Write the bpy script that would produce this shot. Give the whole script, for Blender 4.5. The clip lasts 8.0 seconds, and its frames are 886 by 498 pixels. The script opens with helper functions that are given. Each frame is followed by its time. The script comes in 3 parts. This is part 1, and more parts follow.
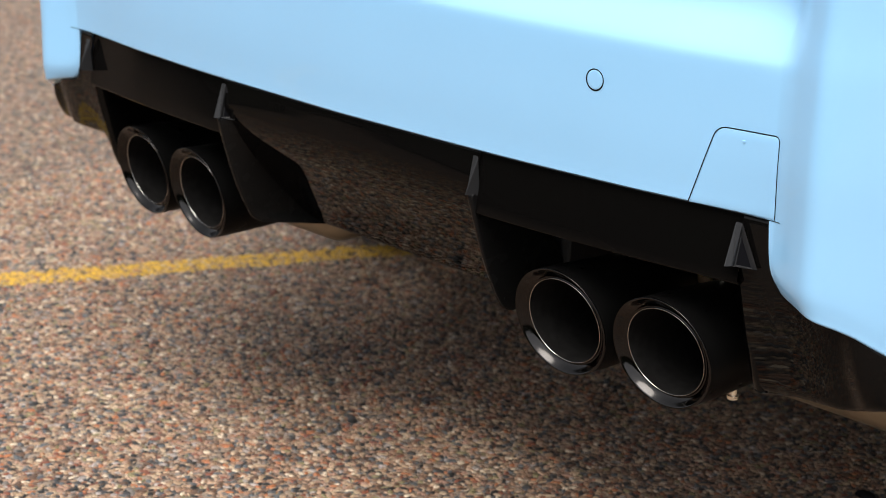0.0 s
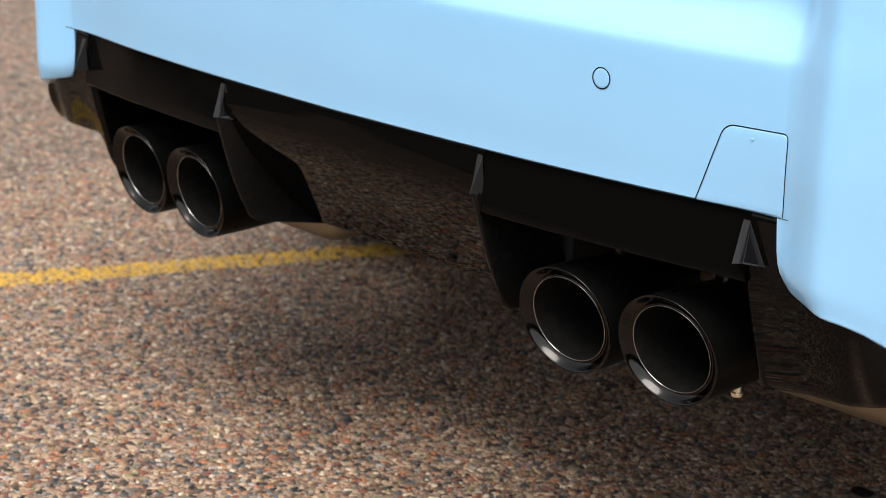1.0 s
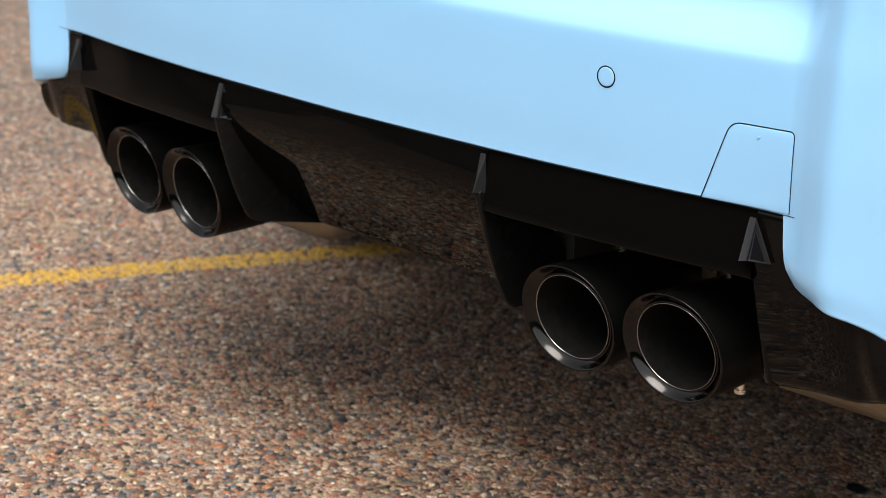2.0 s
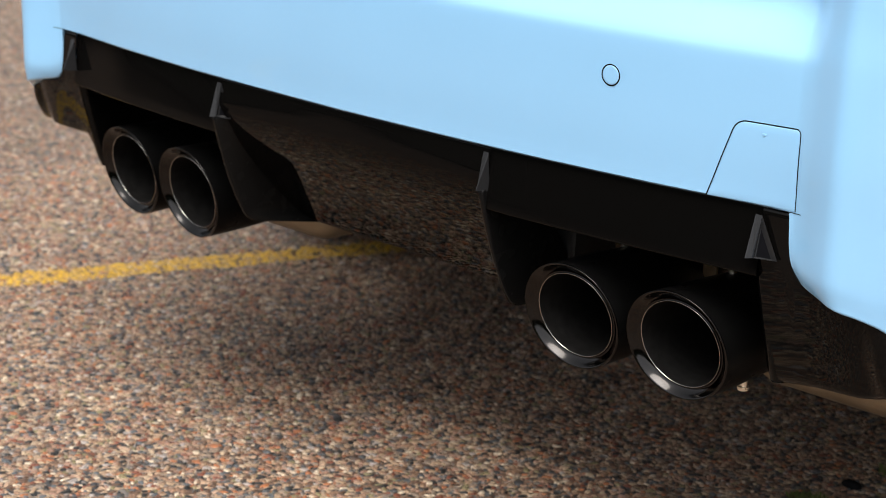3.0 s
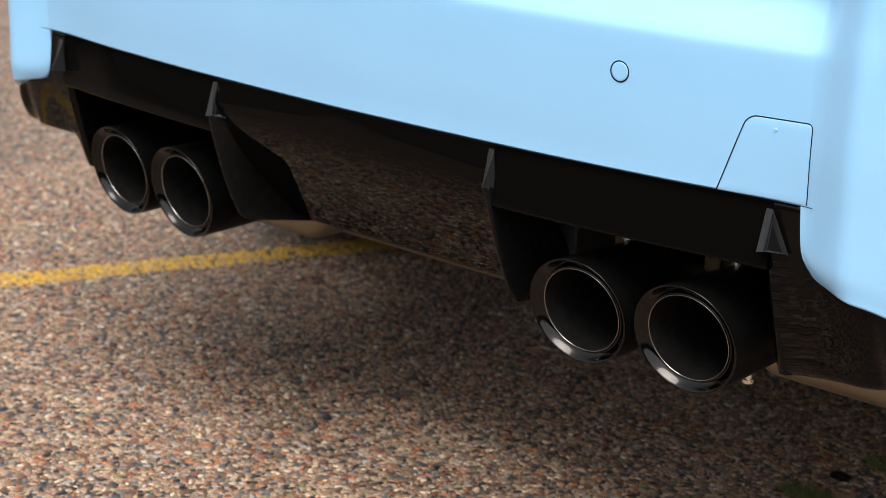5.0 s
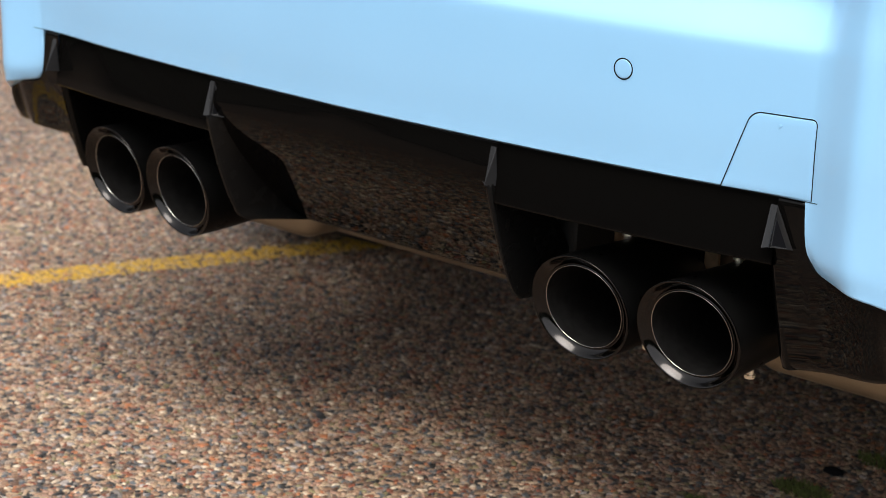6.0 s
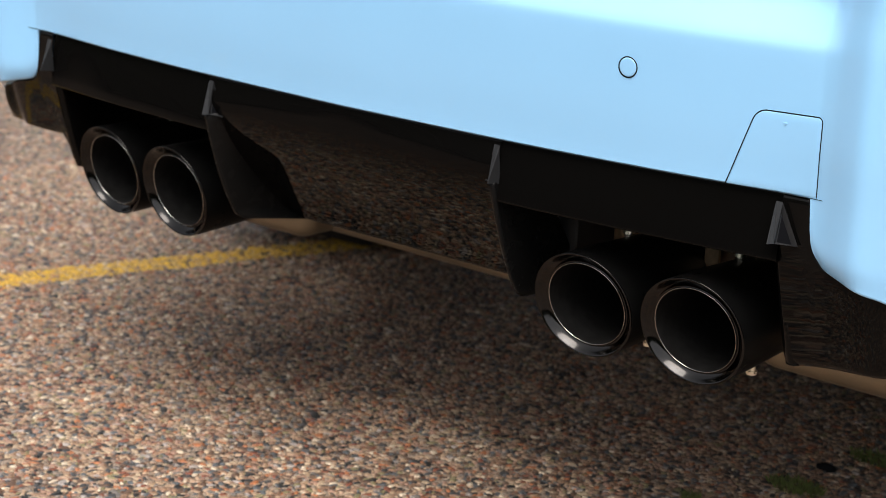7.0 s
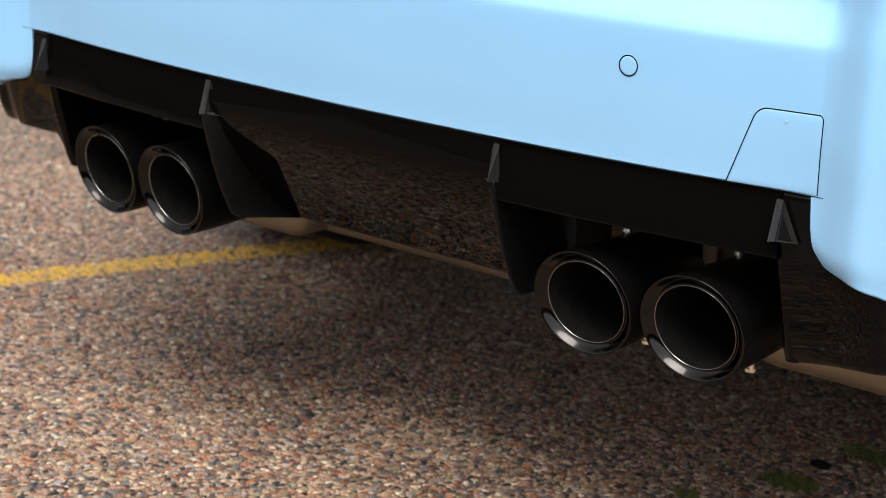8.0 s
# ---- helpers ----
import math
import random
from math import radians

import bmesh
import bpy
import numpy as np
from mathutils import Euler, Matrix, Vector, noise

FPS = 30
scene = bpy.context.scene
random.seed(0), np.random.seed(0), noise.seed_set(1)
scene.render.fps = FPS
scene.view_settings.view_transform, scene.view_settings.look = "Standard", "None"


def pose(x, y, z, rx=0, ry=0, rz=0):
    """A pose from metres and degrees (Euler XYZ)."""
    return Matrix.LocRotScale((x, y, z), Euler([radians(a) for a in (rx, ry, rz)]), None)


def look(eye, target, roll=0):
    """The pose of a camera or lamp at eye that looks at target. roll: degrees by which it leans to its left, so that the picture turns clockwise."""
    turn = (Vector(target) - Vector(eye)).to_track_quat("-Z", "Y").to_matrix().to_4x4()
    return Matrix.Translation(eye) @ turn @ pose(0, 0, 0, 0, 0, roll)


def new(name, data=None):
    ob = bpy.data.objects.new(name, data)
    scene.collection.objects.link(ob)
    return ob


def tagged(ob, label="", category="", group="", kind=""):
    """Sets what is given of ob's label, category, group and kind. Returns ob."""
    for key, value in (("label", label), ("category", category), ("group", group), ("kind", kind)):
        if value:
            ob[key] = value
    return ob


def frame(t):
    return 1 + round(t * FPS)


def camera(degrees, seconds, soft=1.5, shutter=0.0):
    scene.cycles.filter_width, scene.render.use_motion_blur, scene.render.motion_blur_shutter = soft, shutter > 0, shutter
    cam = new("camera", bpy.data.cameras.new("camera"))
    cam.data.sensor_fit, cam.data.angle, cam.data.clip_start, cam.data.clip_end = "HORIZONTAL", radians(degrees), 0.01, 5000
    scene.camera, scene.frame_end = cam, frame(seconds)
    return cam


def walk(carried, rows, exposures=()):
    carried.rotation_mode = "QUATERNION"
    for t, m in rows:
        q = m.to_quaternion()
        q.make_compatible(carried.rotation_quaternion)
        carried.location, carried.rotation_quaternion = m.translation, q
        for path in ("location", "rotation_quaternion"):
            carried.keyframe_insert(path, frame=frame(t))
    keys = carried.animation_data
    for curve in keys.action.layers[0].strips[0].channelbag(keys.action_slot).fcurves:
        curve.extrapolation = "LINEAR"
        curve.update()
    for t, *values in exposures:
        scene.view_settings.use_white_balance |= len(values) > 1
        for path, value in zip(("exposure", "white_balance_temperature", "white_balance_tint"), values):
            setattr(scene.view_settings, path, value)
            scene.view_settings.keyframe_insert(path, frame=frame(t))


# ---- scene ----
cam = camera(25.31, 8.0, soft=0.75)
cam.data.dof.use_dof, cam.data.dof.focus_distance, cam.data.dof.aperture_fstop = True, 1.62, 11.5
# seconds, eye, heading, pitch, roll
ROWS = [
    (0, 1.3882, -1.1909, 0.8414, 46.796, -16.237, 2.180),
    (0.5, 1.3776, -1.2052, 0.8396, 46.254, -16.183, 2.248),
    (1, 1.3679, -1.2175, 0.8383, 45.784, -16.151, 2.309),
    (1.5, 1.3579, -1.2299, 0.8371, 45.288, -16.114, 2.339),
    (3, 1.3277, -1.2663, 0.8342, 43.814, -16.048, 2.409),
    (3.5, 1.3175, -1.2792, 0.8330, 43.303, -16.008, 2.487),
    (4, 1.3066, -1.2945, 0.8310, 42.738, -15.951, 2.537),
    (4.5, 1.2952, -1.3066, 0.8305, 42.217, -15.940, 2.518),
    (6, 1.2629, -1.3461, 0.8274, 40.611, -15.866, 2.509),
    (6.5, 1.2492, -1.3620, 0.8256, 39.969, -15.807, 2.546),
    (7, 1.2402, -1.3764, 0.8237, 39.466, -15.735, 2.644),
    (7.5, 1.2328, -1.3856, 0.8224, 39.088, -15.694, 2.707),
    (8, 1.2258, -1.3935, 0.8225, 38.718, -15.705, 2.708),
]


def aim(yaw, pitch):
    a, b = radians(yaw), radians(pitch)
    return Vector((-math.sin(a) * math.cos(b), math.cos(a) * math.cos(b), math.sin(b)))


walk(cam, [(t, look((x, y, z), Vector((x, y, z)) + aim(yaw, pitch), roll)) for t, x, y, z, yaw, pitch, roll in ROWS])

# ---- world and light ----
SUN_UP, SUN_TURN = 59.0, 150.0
world = bpy.data.worlds.new("overcast_sky")
scene.world = world
world.use_nodes = True
wt = world.node_tree
sky = wt.nodes.new("ShaderNodeTexSky")
sky.sky_type, sky.sun_disc = "NISHITA", False
sky.sun_elevation, sky.sun_rotation = radians(SUN_UP), radians(SUN_TURN)
sky.dust_density, sky.air_density = 3.0, 1.0
grey = wt.nodes.new("ShaderNodeHueSaturation")
grey.inputs["Saturation"].default_value = 0.2
wt.links.new(sky.outputs[0], grey.inputs["Color"])
back = wt.nodes["Background"]
back.inputs["Strength"].default_value = 0.118
wt.links.new(grey.outputs[0], back.inputs["Color"])
lamp = bpy.data.lights.new("sun", "SUN")
lamp.energy, lamp.angle, lamp.color = 2.05, radians(40), (1.0, 0.94, 0.86)
sun = new("sun", lamp)
a, b = radians(SUN_TURN), radians(SUN_UP)
sun_from = Vector((math.sin(a) * math.cos(b), math.cos(a) * math.cos(b), math.sin(b)))
sun.matrix_world = look(sun_from * 30, (0, 0, 0))
scene.view_settings.exposure = 0.86


# ---- materials ----
def material(name, color, rough=0.5, metal=0.0, coat=0.0, ior=1.5, vary=0.0, size=20.0, rough_vary=0.0, bump=0.0, bump_size=200.0):
    m = bpy.data.materials.new(name)
    m.use_nodes = True
    nt = m.node_tree
    p = nt.nodes["Principled BSDF"]
    p.inputs["Base Color"].default_value = (*color, 1)
    p.inputs["Roughness"].default_value = rough
    p.inputs["Metallic"].default_value = metal
    p.inputs["IOR"].default_value = ior
    p.inputs["Coat Weight"].default_value = coat
    p.inputs["Coat Roughness"].default_value = 0.02
    co = nt.nodes.new("ShaderNodeTexCoord")
    if vary or rough_vary:
        n = nt.nodes.new("ShaderNodeTexNoise")
        n.inputs["Scale"].default_value, n.inputs["Detail"].default_value = size, 6
        nt.links.new(co.outputs["Object"], n.inputs["Vector"])
        if vary:
            r = nt.nodes.new("ShaderNodeValToRGB")
            r.color_ramp.elements[0].position, r.color_ramp.elements[1].position = 0.3, 0.7
            r.color_ramp.elements[0].color = (*[c * (1 - vary) for c in color], 1)
            r.color_ramp.elements[1].color = (*[min(1, c * (1 + vary)) for c in color], 1)
            nt.links.new(n.outputs["Fac"], r.inputs["Fac"])
            nt.links.new(r.outputs["Color"], p.inputs["Base Color"])
        if rough_vary:
            q = nt.nodes.new("ShaderNodeMapRange")
            q.inputs["To Min"].default_value, q.inputs["To Max"].default_value = max(0.0, rough - rough_vary), rough + rough_vary
            nt.links.new(n.outputs["Fac"], q.inputs["Value"])
            nt.links.new(q.outputs["Result"], p.inputs["Roughness"])
    if bump:
        n2 = nt.nodes.new("ShaderNodeTexNoise")
        n2.inputs["Scale"].default_value, n2.inputs["Detail"].default_value = bump_size, 4
        nt.links.new(co.outputs["Object"], n2.inputs["Vector"])
        u = nt.nodes.new("ShaderNodeBump")
        u.inputs["Strength"].default_value, u.inputs["Distance"].default_value = bump, 0.001
        nt.links.new(n2.outputs["Fac"], u.inputs["Height"])
        nt.links.new(u.outputs["Normal"], p.inputs["Normal"])
    return m


PAINT = material("blue_paint", (0.28, 0.55, 0.83), 0.35, coat=0.8, vary=0.015, size=6, bump=0.02, bump_size=900)
GLOSS = material("gloss_black", (0.0028, 0.0026, 0.0025), 0.018, ior=1.17, rough_vary=0.012, size=30)
# same plastic as GLOSS; reflection raised in the material to brighten corners, outer fins
GLOSS_BRIGHT = material("gloss_black_brightened", (0.0028, 0.0026, 0.0025), 0.03, ior=1.25, rough_vary=0.012, size=30)
FIN = material("satin_fin", (0.006, 0.006, 0.006), 0.26, ior=1.2, rough_vary=0.1, size=60)
CAP = material("grey_cap", (0.018, 0.0185, 0.020), 0.24, ior=1.35, rough_vary=0.08, size=90)
CAP_FACE = material("cap_face", (0.003, 0.003, 0.004), 0.2, ior=1.15, rough_vary=0.05, size=200)
MATTE = material("matte_black", (0.016, 0.016, 0.016), 0.7, vary=0.3, size=40)
SEAM = material("seam_black", (0.004, 0.004, 0.004), 0.8, ior=1.1)
DARK_CHROME = material("dark_chrome", (0.036, 0.0345, 0.034), 0.12, metal=1.0, rough_vary=0.09, size=90, bump=0.04, bump_size=260)
PIPE = material("pipe_black", (0.004, 0.004, 0.004), 0.3, ior=1.12, rough_vary=0.08, size=50)
SOOT = material("soot", (0.008, 0.0077, 0.0075), 0.7, ior=1.15, vary=0.3, size=120)
EDGE = material("polished_edge", (0.34, 0.325, 0.31), 0.15, metal=1.0)
STEEL = material("bolt_steel", (0.85, 0.78, 0.64), 0.3, metal=1.0, rough_vary=0.1, size=300)
MUFFLER = material("muffler_steel", (0.29, 0.245, 0.175), 0.42, metal=0.85, vary=0.12, size=9, rough_vary=0.12)
SHIELD = material("heat_shield", (0.17, 0.125, 0.09), 0.4, metal=0.5, vary=0.3, size=25)
PLATE = material("tan_plate", (0.62, 0.45, 0.28), 0.3, metal=0.9, vary=0.2, size=120)
RUBBER = material("tyre_rubber", (0.02, 0.02, 0.02), 0.75, vary=0.2, size=60)
ALLOY = material("dark_alloy", (0.08, 0.08, 0.085), 0.35, metal=0.8)
GLASS = material("tinted_glass", (0.01, 0.012, 0.012), 0.03, coat=1.0)
MOSS = material("moss_green", (0.075, 0.095, 0.02), 0.8, vary=0.5, size=150)

STONES = [(0.000, (0.012, 0.012, 0.012)), (0.070, (0.105, 0.058, 0.036)), (0.170, (0.04, 0.039, 0.041)), (0.230, (0.33, 0.226, 0.143)),
          (0.320, (0.081, 0.089, 0.098)), (0.380, (0.287, 0.17, 0.12)), (0.460, (0.199, 0.118, 0.075)), (0.520, (0.332, 0.122, 0.05)),
          (0.570, (0.226, 0.17, 0.127)), (0.650, (0.386, 0.289, 0.193)), (0.710, (0.169, 0.054, 0.029)), (0.750, (0.248, 0.146, 0.091)),
          (0.810, (0.537, 0.443, 0.328)), (0.840, (0.142, 0.123, 0.11)), (0.890, (0.189, 0.162, 0.081)), (0.920, (0.384, 0.258, 0.173)),
          (0.970, (0.307, 0.271, 0.25))]


def stone_ramp(nt):
    r = nt.nodes.new("ShaderNodeValToRGB")
    r.color_ramp.interpolation = "CONSTANT"
    for i, (at, c) in enumerate(STONES):
        e = r.color_ramp.elements[i] if i < 2 else r.color_ramp.elements.new(at)
        e.position, e.color = at, (*c, 1)
    return r


def stone_material(name, painted=None):
    """Rounded pebbles, one colour each, with grain; painted: worn road paint over them."""
    m = bpy.data.materials.new(name)
    m.use_nodes = True
    nt = m.node_tree
    p = nt.nodes["Principled BSDF"]
    p.inputs["Roughness"].default_value = 0.62
    g, r = nt.nodes.new("ShaderNodeNewGeometry"), stone_ramp(nt)
    nt.links.new(g.outputs["Random Per Island"], r.inputs["Fac"])
    n = nt.nodes.new("ShaderNodeTexNoise")
    n.inputs["Scale"].default_value, n.inputs["Detail"].default_value = 420, 5
    nt.links.new(g.outputs["Position"], n.inputs["Vector"])
    q = nt.nodes.new("ShaderNodeMapRange")
    q.inputs["From Min"].default_value, q.inputs["From Max"].default_value = 0.3, 0.7
    q.inputs["To Min"].default_value, q.inputs["To Max"].default_value = 0.5, 1.5
    nt.links.new(n.outputs["Fac"], q.inputs["Value"])
    mul = nt.nodes.new("ShaderNodeMix")
    mul.data_type, mul.blend_type = "RGBA", "MULTIPLY"
    mul.inputs[0].default_value = 1.0
    nt.links.new(r.outputs["Color"], mul.inputs[6])
    nt.links.new(q.outputs["Result"], mul.inputs[7])
    out = mul.outputs[2]
    if painted:
        n2 = nt.nodes.new("ShaderNodeTexNoise")
        n2.inputs["Scale"].default_value, n2.inputs["Detail"].default_value = 90, 6
        nt.links.new(g.outputs["Position"], n2.inputs["Vector"])
        k = nt.nodes.new("ShaderNodeValToRGB")
        k.color_ramp.elements[0].position, k.color_ramp.elements[1].position = 0.38, 0.54
        nt.links.new(n2.outputs["Fac"], k.inputs["Fac"])
        mp = nt.nodes.new("ShaderNodeMix")
        mp.data_type = "RGBA"
        nt.links.new(k.outputs["Color"], mp.inputs[0])
        nt.links.new(out, mp.inputs[6])
        mp.inputs[7].default_value = (*painted, 1)
        out = mp.outputs[2]
    nt.links.new(out, p.inputs["Base Color"])
    u = nt.nodes.new("ShaderNodeBump")
    u.inputs["Strength"].default_value, u.inputs["Distance"].default_value = 0.35, 0.001
    nt.links.new(n.outputs["Fac"], u.inputs["Height"])
    nt.links.new(u.outputs["Normal"], p.inputs["Normal"])
    return m


def ground_material():
    """Exposed aggregate: small stones in a dark binder."""
    m = bpy.data.materials.new("exposed_aggregate")
    m.use_nodes = True
    nt = m.node_tree
    p = nt.nodes["Principled BSDF"]
    p.inputs["Roughness"].default_value = 0.7
    g = nt.nodes.new("ShaderNodeNewGeometry")
    v = nt.nodes.new("ShaderNodeTexVoronoi")
    v.inputs["Scale"].default_value = 130
    nt.links.new(g.outputs["Position"], v.inputs["Vector"])
    sep = nt.nodes.new("ShaderNodeSeparateColor")
    nt.links.new(v.outputs["Color"], sep.inputs[0])
    r = stone_ramp(nt)
    nt.links.new(sep.outputs[0], r.inputs["Fac"])
    k = nt.nodes.new("ShaderNodeMapRange")
    k.inputs["From Min"].default_value, k.inputs["From Max"].default_value = 0.45, 0.75
    nt.links.new(v.outputs["Distance"], k.inputs["Value"])
    mp = nt.nodes.new("ShaderNodeMix")
    mp.data_type = "RGBA"
    nt.links.new(k.outputs["Result"], mp.inputs[0])
    nt.links.new(r.outputs["Color"], mp.inputs[6])
    mp.inputs[7].default_value = (0.075, 0.058, 0.046, 1)
    nt.links.new(mp.outputs[2], p.inputs["Base Color"])
    u = nt.nodes.new("ShaderNodeBump")
    u.invert = True
    u.inputs["Strength"].default_value, u.inputs["Distance"].default_value = 0.8, 0.003
    nt.links.new(v.outputs["Distance"], u.inputs["Height"])
    nt.links.new(u.outputs["Normal"], p.inputs["Normal"])
    return m


# ---- helpers for shapes ----
def shade(me, smooth):
    me.polygons.foreach_set("use_smooth", [smooth] * len(me.polygons))


def put(name, verts, faces, mat, parent=None, label="", smooth=True):
    me = bpy.data.meshes.new(name)
    me.from_pydata([tuple(v) for v in verts], [], faces)
    me.materials.append(mat)
    shade(me, smooth)
    me.update()
    ob = new(name, me)
    if parent:
        ob.parent = parent
    return tagged(ob, label)


def part(name, bm, mat, parent, label="", smooth=False):
    me = bpy.data.meshes.new(name)
    bm.normal_update()
    bm.to_mesh(me)
    bm.free()
    me.materials.append(mat)
    if name == "fin_cap":
        me.materials.append(CAP_FACE)
    shade(me, smooth)
    ob = new(name, me)
    if parent:
        ob.parent = parent
    return tagged(ob, label)


def grid_faces(rows, cols, closed=False, flip=False):
    out = []
    for i in range(rows - 1):
        for j in range(cols if closed else cols - 1):
            k = (j + 1) % cols
            q = (i * cols + j, i * cols + k, (i + 1) * cols + k, (i + 1) * cols + j)
            out.append(q[::-1] if flip else q)
    return out


def spline(pts):
    """A smooth curve y(x) through the points (monotone cubic)."""
    x, y = np.array([p[0] for p in pts]), np.array([p[1] for p in pts])
    d = np.diff(y) / np.diff(x)
    m = np.concatenate([[d[0]], np.where(d[1:] * d[:-1] > 0, 2 * d[1:] * d[:-1] / (d[1:] + d[:-1] + 1e-12), 0), [d[-1]]])

    def at(v):
        i = int(np.clip(np.searchsorted(x, v) - 1, 0, len(x) - 2))
        h = x[i + 1] - x[i]
        s = (v - x[i]) / h
        return ((1 + 2 * s) * (1 - s) ** 2 * y[i] + s * (1 - s) ** 2 * h * m[i] + s * s * (3 - 2 * s) * y[i + 1] + s * s * (s - 1) * h * m[i + 1])
    return at


def step(a, b, v):
    s = min(1, max(0, (v - a) / (b - a)))
    return s * s * (3 - 2 * s)


def rounded_box(lo, hi, r, seg=3):
    bm = bmesh.new()
    bmesh.ops.create_cube(bm, size=1)
    for v in bm.verts:
        v.co = [lo[i] + (v.co[i] + 0.5) * (hi[i] - lo[i]) for i in range(3)]
    bmesh.ops.bevel(bm, geom=bm.edges[:], offset=r, segments=seg, profile=0.5, affect="EDGES")
    return bm


# ---- the ground ----
bm = bmesh.new()
bmesh.ops.create_grid(bm, x_segments=8, y_segments=8, size=600)
ground = part("ground", bm, ground_material(), None, "worn exposed-aggregate concrete of small brown, grey and cream stones")
ground.location.z = -0.0016
tagged(ground, category="pavement", kind="structure")

LINE_AT, LINE_WAY, LINE_HALF = (-0.868, 0.445), (0.353, 0.935), 0.031


def pebble_field():
    rng = np.random.default_rng(5)
    gap = 0.0066
    xs, ys = np.arange(-1.45, 0.42, gap), np.arange(-0.35, 0.95, gap * 0.87)
    gx, gy = np.meshgrid(xs, ys)
    gx = gx + (np.arange(len(ys)) % 2)[:, None] * gap / 2
    c = np.stack([gx.ravel(), gy.ravel()], 1) + rng.uniform(-0.38, 0.38, (gx.size, 2)) * gap
    r = gap * rng.uniform(0.34, 0.88, len(c)) * np.where(rng.random(len(c)) < 0.06, 1.5, 1.0)
    across = (c[:, 0] - LINE_AT[0]) * LINE_WAY[1] - (c[:, 1] - LINE_AT[1]) * LINE_WAY[0]
    on_line = np.abs(across) < LINE_HALF + rng.normal(0, 0.0025, len(c))
    along = np.arange(-1.6, 4.0, gap * 0.87)
    gu, gv = np.meshgrid(np.arange(-LINE_HALF, LINE_HALF, gap), along)
    gu, gv = gu.ravel() + rng.uniform(-0.4, 0.4, gu.size) * gap, gv.ravel() + rng.uniform(-0.4, 0.4, gv.size) * gap
    far = np.stack([LINE_AT[0] + gu * LINE_WAY[1] + gv * LINE_WAY[0], LINE_AT[1] - gu * LINE_WAY[0] + gv * LINE_WAY[1]], 1)
    far = far[(far[:, 1] < -0.35) | (far[:, 1] > 0.95)]
    c, r = np.concatenate([c, far]), np.concatenate([r, gap * rng.uniform(0.4, 0.85, len(far))])
    return c, r, np.concatenate([on_line, np.ones(len(far), bool)]), rng


def pebbles(name, c, r, rng, mat):
    n, s = len(c), 6
    ang = rng.uniform(0, 6.28, n)[:, None] + np.arange(s)[None] * (2 * np.pi / s)
    wob = rng.uniform(0.72, 1.25, (n, s))
    sx, turn = rng.uniform(0.55, 1.35, n)[:, None], rng.uniform(0, 3.14, n)[:, None]
    top = rng.uniform(-0.0011, 0.0002, n)

    def ring(k, z):
        lx, ly = np.cos(ang) * wob * r[:, None] * k * sx, np.sin(ang) * wob * r[:, None] * k / sx
        x = c[:, :1] + lx * np.cos(turn) - ly * np.sin(turn)
        y = c[:, 1:] + lx * np.sin(turn) + ly * np.cos(turn)
        return np.stack([x, y, np.broadcast_to(z[:, None], x.shape)], -1)
    low = ring(1.0, top - 0.0008 - r * 0.34)
    hi = ring(0.74, top - r * 0.05)
    tip = np.stack([c[:, 0], c[:, 1], top], -1)[:, None]
    v = np.concatenate([low, hi, tip], 1)
    k = 2 * s + 1
    f = []
    for j in range(s):
        m = (j + 1) % s
        f += [(j, m, s + m), (j, s + m, s + j), (s + j, s + m, 2 * s)]
    faces = (np.array(f)[None] + (np.arange(n) * k)[:, None, None]).reshape(-1, 3)
    me = bpy.data.meshes.new(name)
    me.vertices.add(n * k)
    me.vertices.foreach_set("co", v.reshape(-1))
    me.loops.add(faces.size)
    me.loops.foreach_set("vertex_index", faces.reshape(-1))
    me.polygons.add(len(faces))
    me.polygons.foreach_set("loop_start", np.arange(0, faces.size, 3))
    me.update(calc_edges=True)
    me.validate()
    me.materials.append(mat)
    shade(me, True)
    return new(name, me)


cc, rr, on_line, rng = pebble_field()
tagged(pebbles("pebbles", cc[~on_line], rr[~on_line], rng, stone_material("pebble_stone")),
       "small rounded brown, grey and cream stones set in concrete", "aggregate", kind="stuff")
tagged(pebbles("painted_line", cc[on_line], rr[on_line], rng, stone_material("yellow_paint", (0.56, 0.33, 0.022))),
       "worn yellow painted parking line on exposed aggregate", "road marking", kind="stuff")

# ---- the car ----
car = tagged(new("car"), "light blue coupe with gloss black diffuser and four exhaust tips", "car")

base_plan = spline([(0, -0.029), (0.2, -0.024), (0.35, -0.014), (0.487, 0.0), (0.52, 0.0005), (0.54, 0.002), (0.556, 0.010), (0.58, 0.031), (0.60, 0.055), (0.63, 0.105), (0.67, 0.178), (0.72, 0.28), (0.78, 0.43), (0.85, 0.62)])
pod_out = spline([(0, 0), (0.488, 0), (0.50, 0.003), (0.52, 0.0115), (0.538, 0.0175), (0.547, 0.0165), (0.556, 0.0135), (0.58, 0.009), (0.60, 0.006), (0.63, 0.003), (0.67, 0), (0.85, 0)])
blue_edge = spline([(0.4866, 0.4455), (0.4885, 0.418), (0.491, 0.404), (0.495, 0.3965), (0.503, 0.3885), (0.52, 0.3845), (0.542, 0.3800), (0.565, 0.3700), (0.585, 0.3540), (0.60, 0.345), (0.65, 0.335), (0.85, 0.33)])
rise = spline([(0.34, 0.004), (0.40, 0.001), (0.445, 0.0), (0.49, -0.003), (0.53, -0.0046), (0.562, -0.0054), (0.568, -0.0046), (0.573, -0.0020), (0.578, 0.0016), (0.585, 0.0072), (0.592, 0.0126), (0.597, 0.0158), (0.602, 0.0178), (0.608, 0.0192), (0.62, 0.0208), (0.66, 0.026), (0.74, 0.034)])


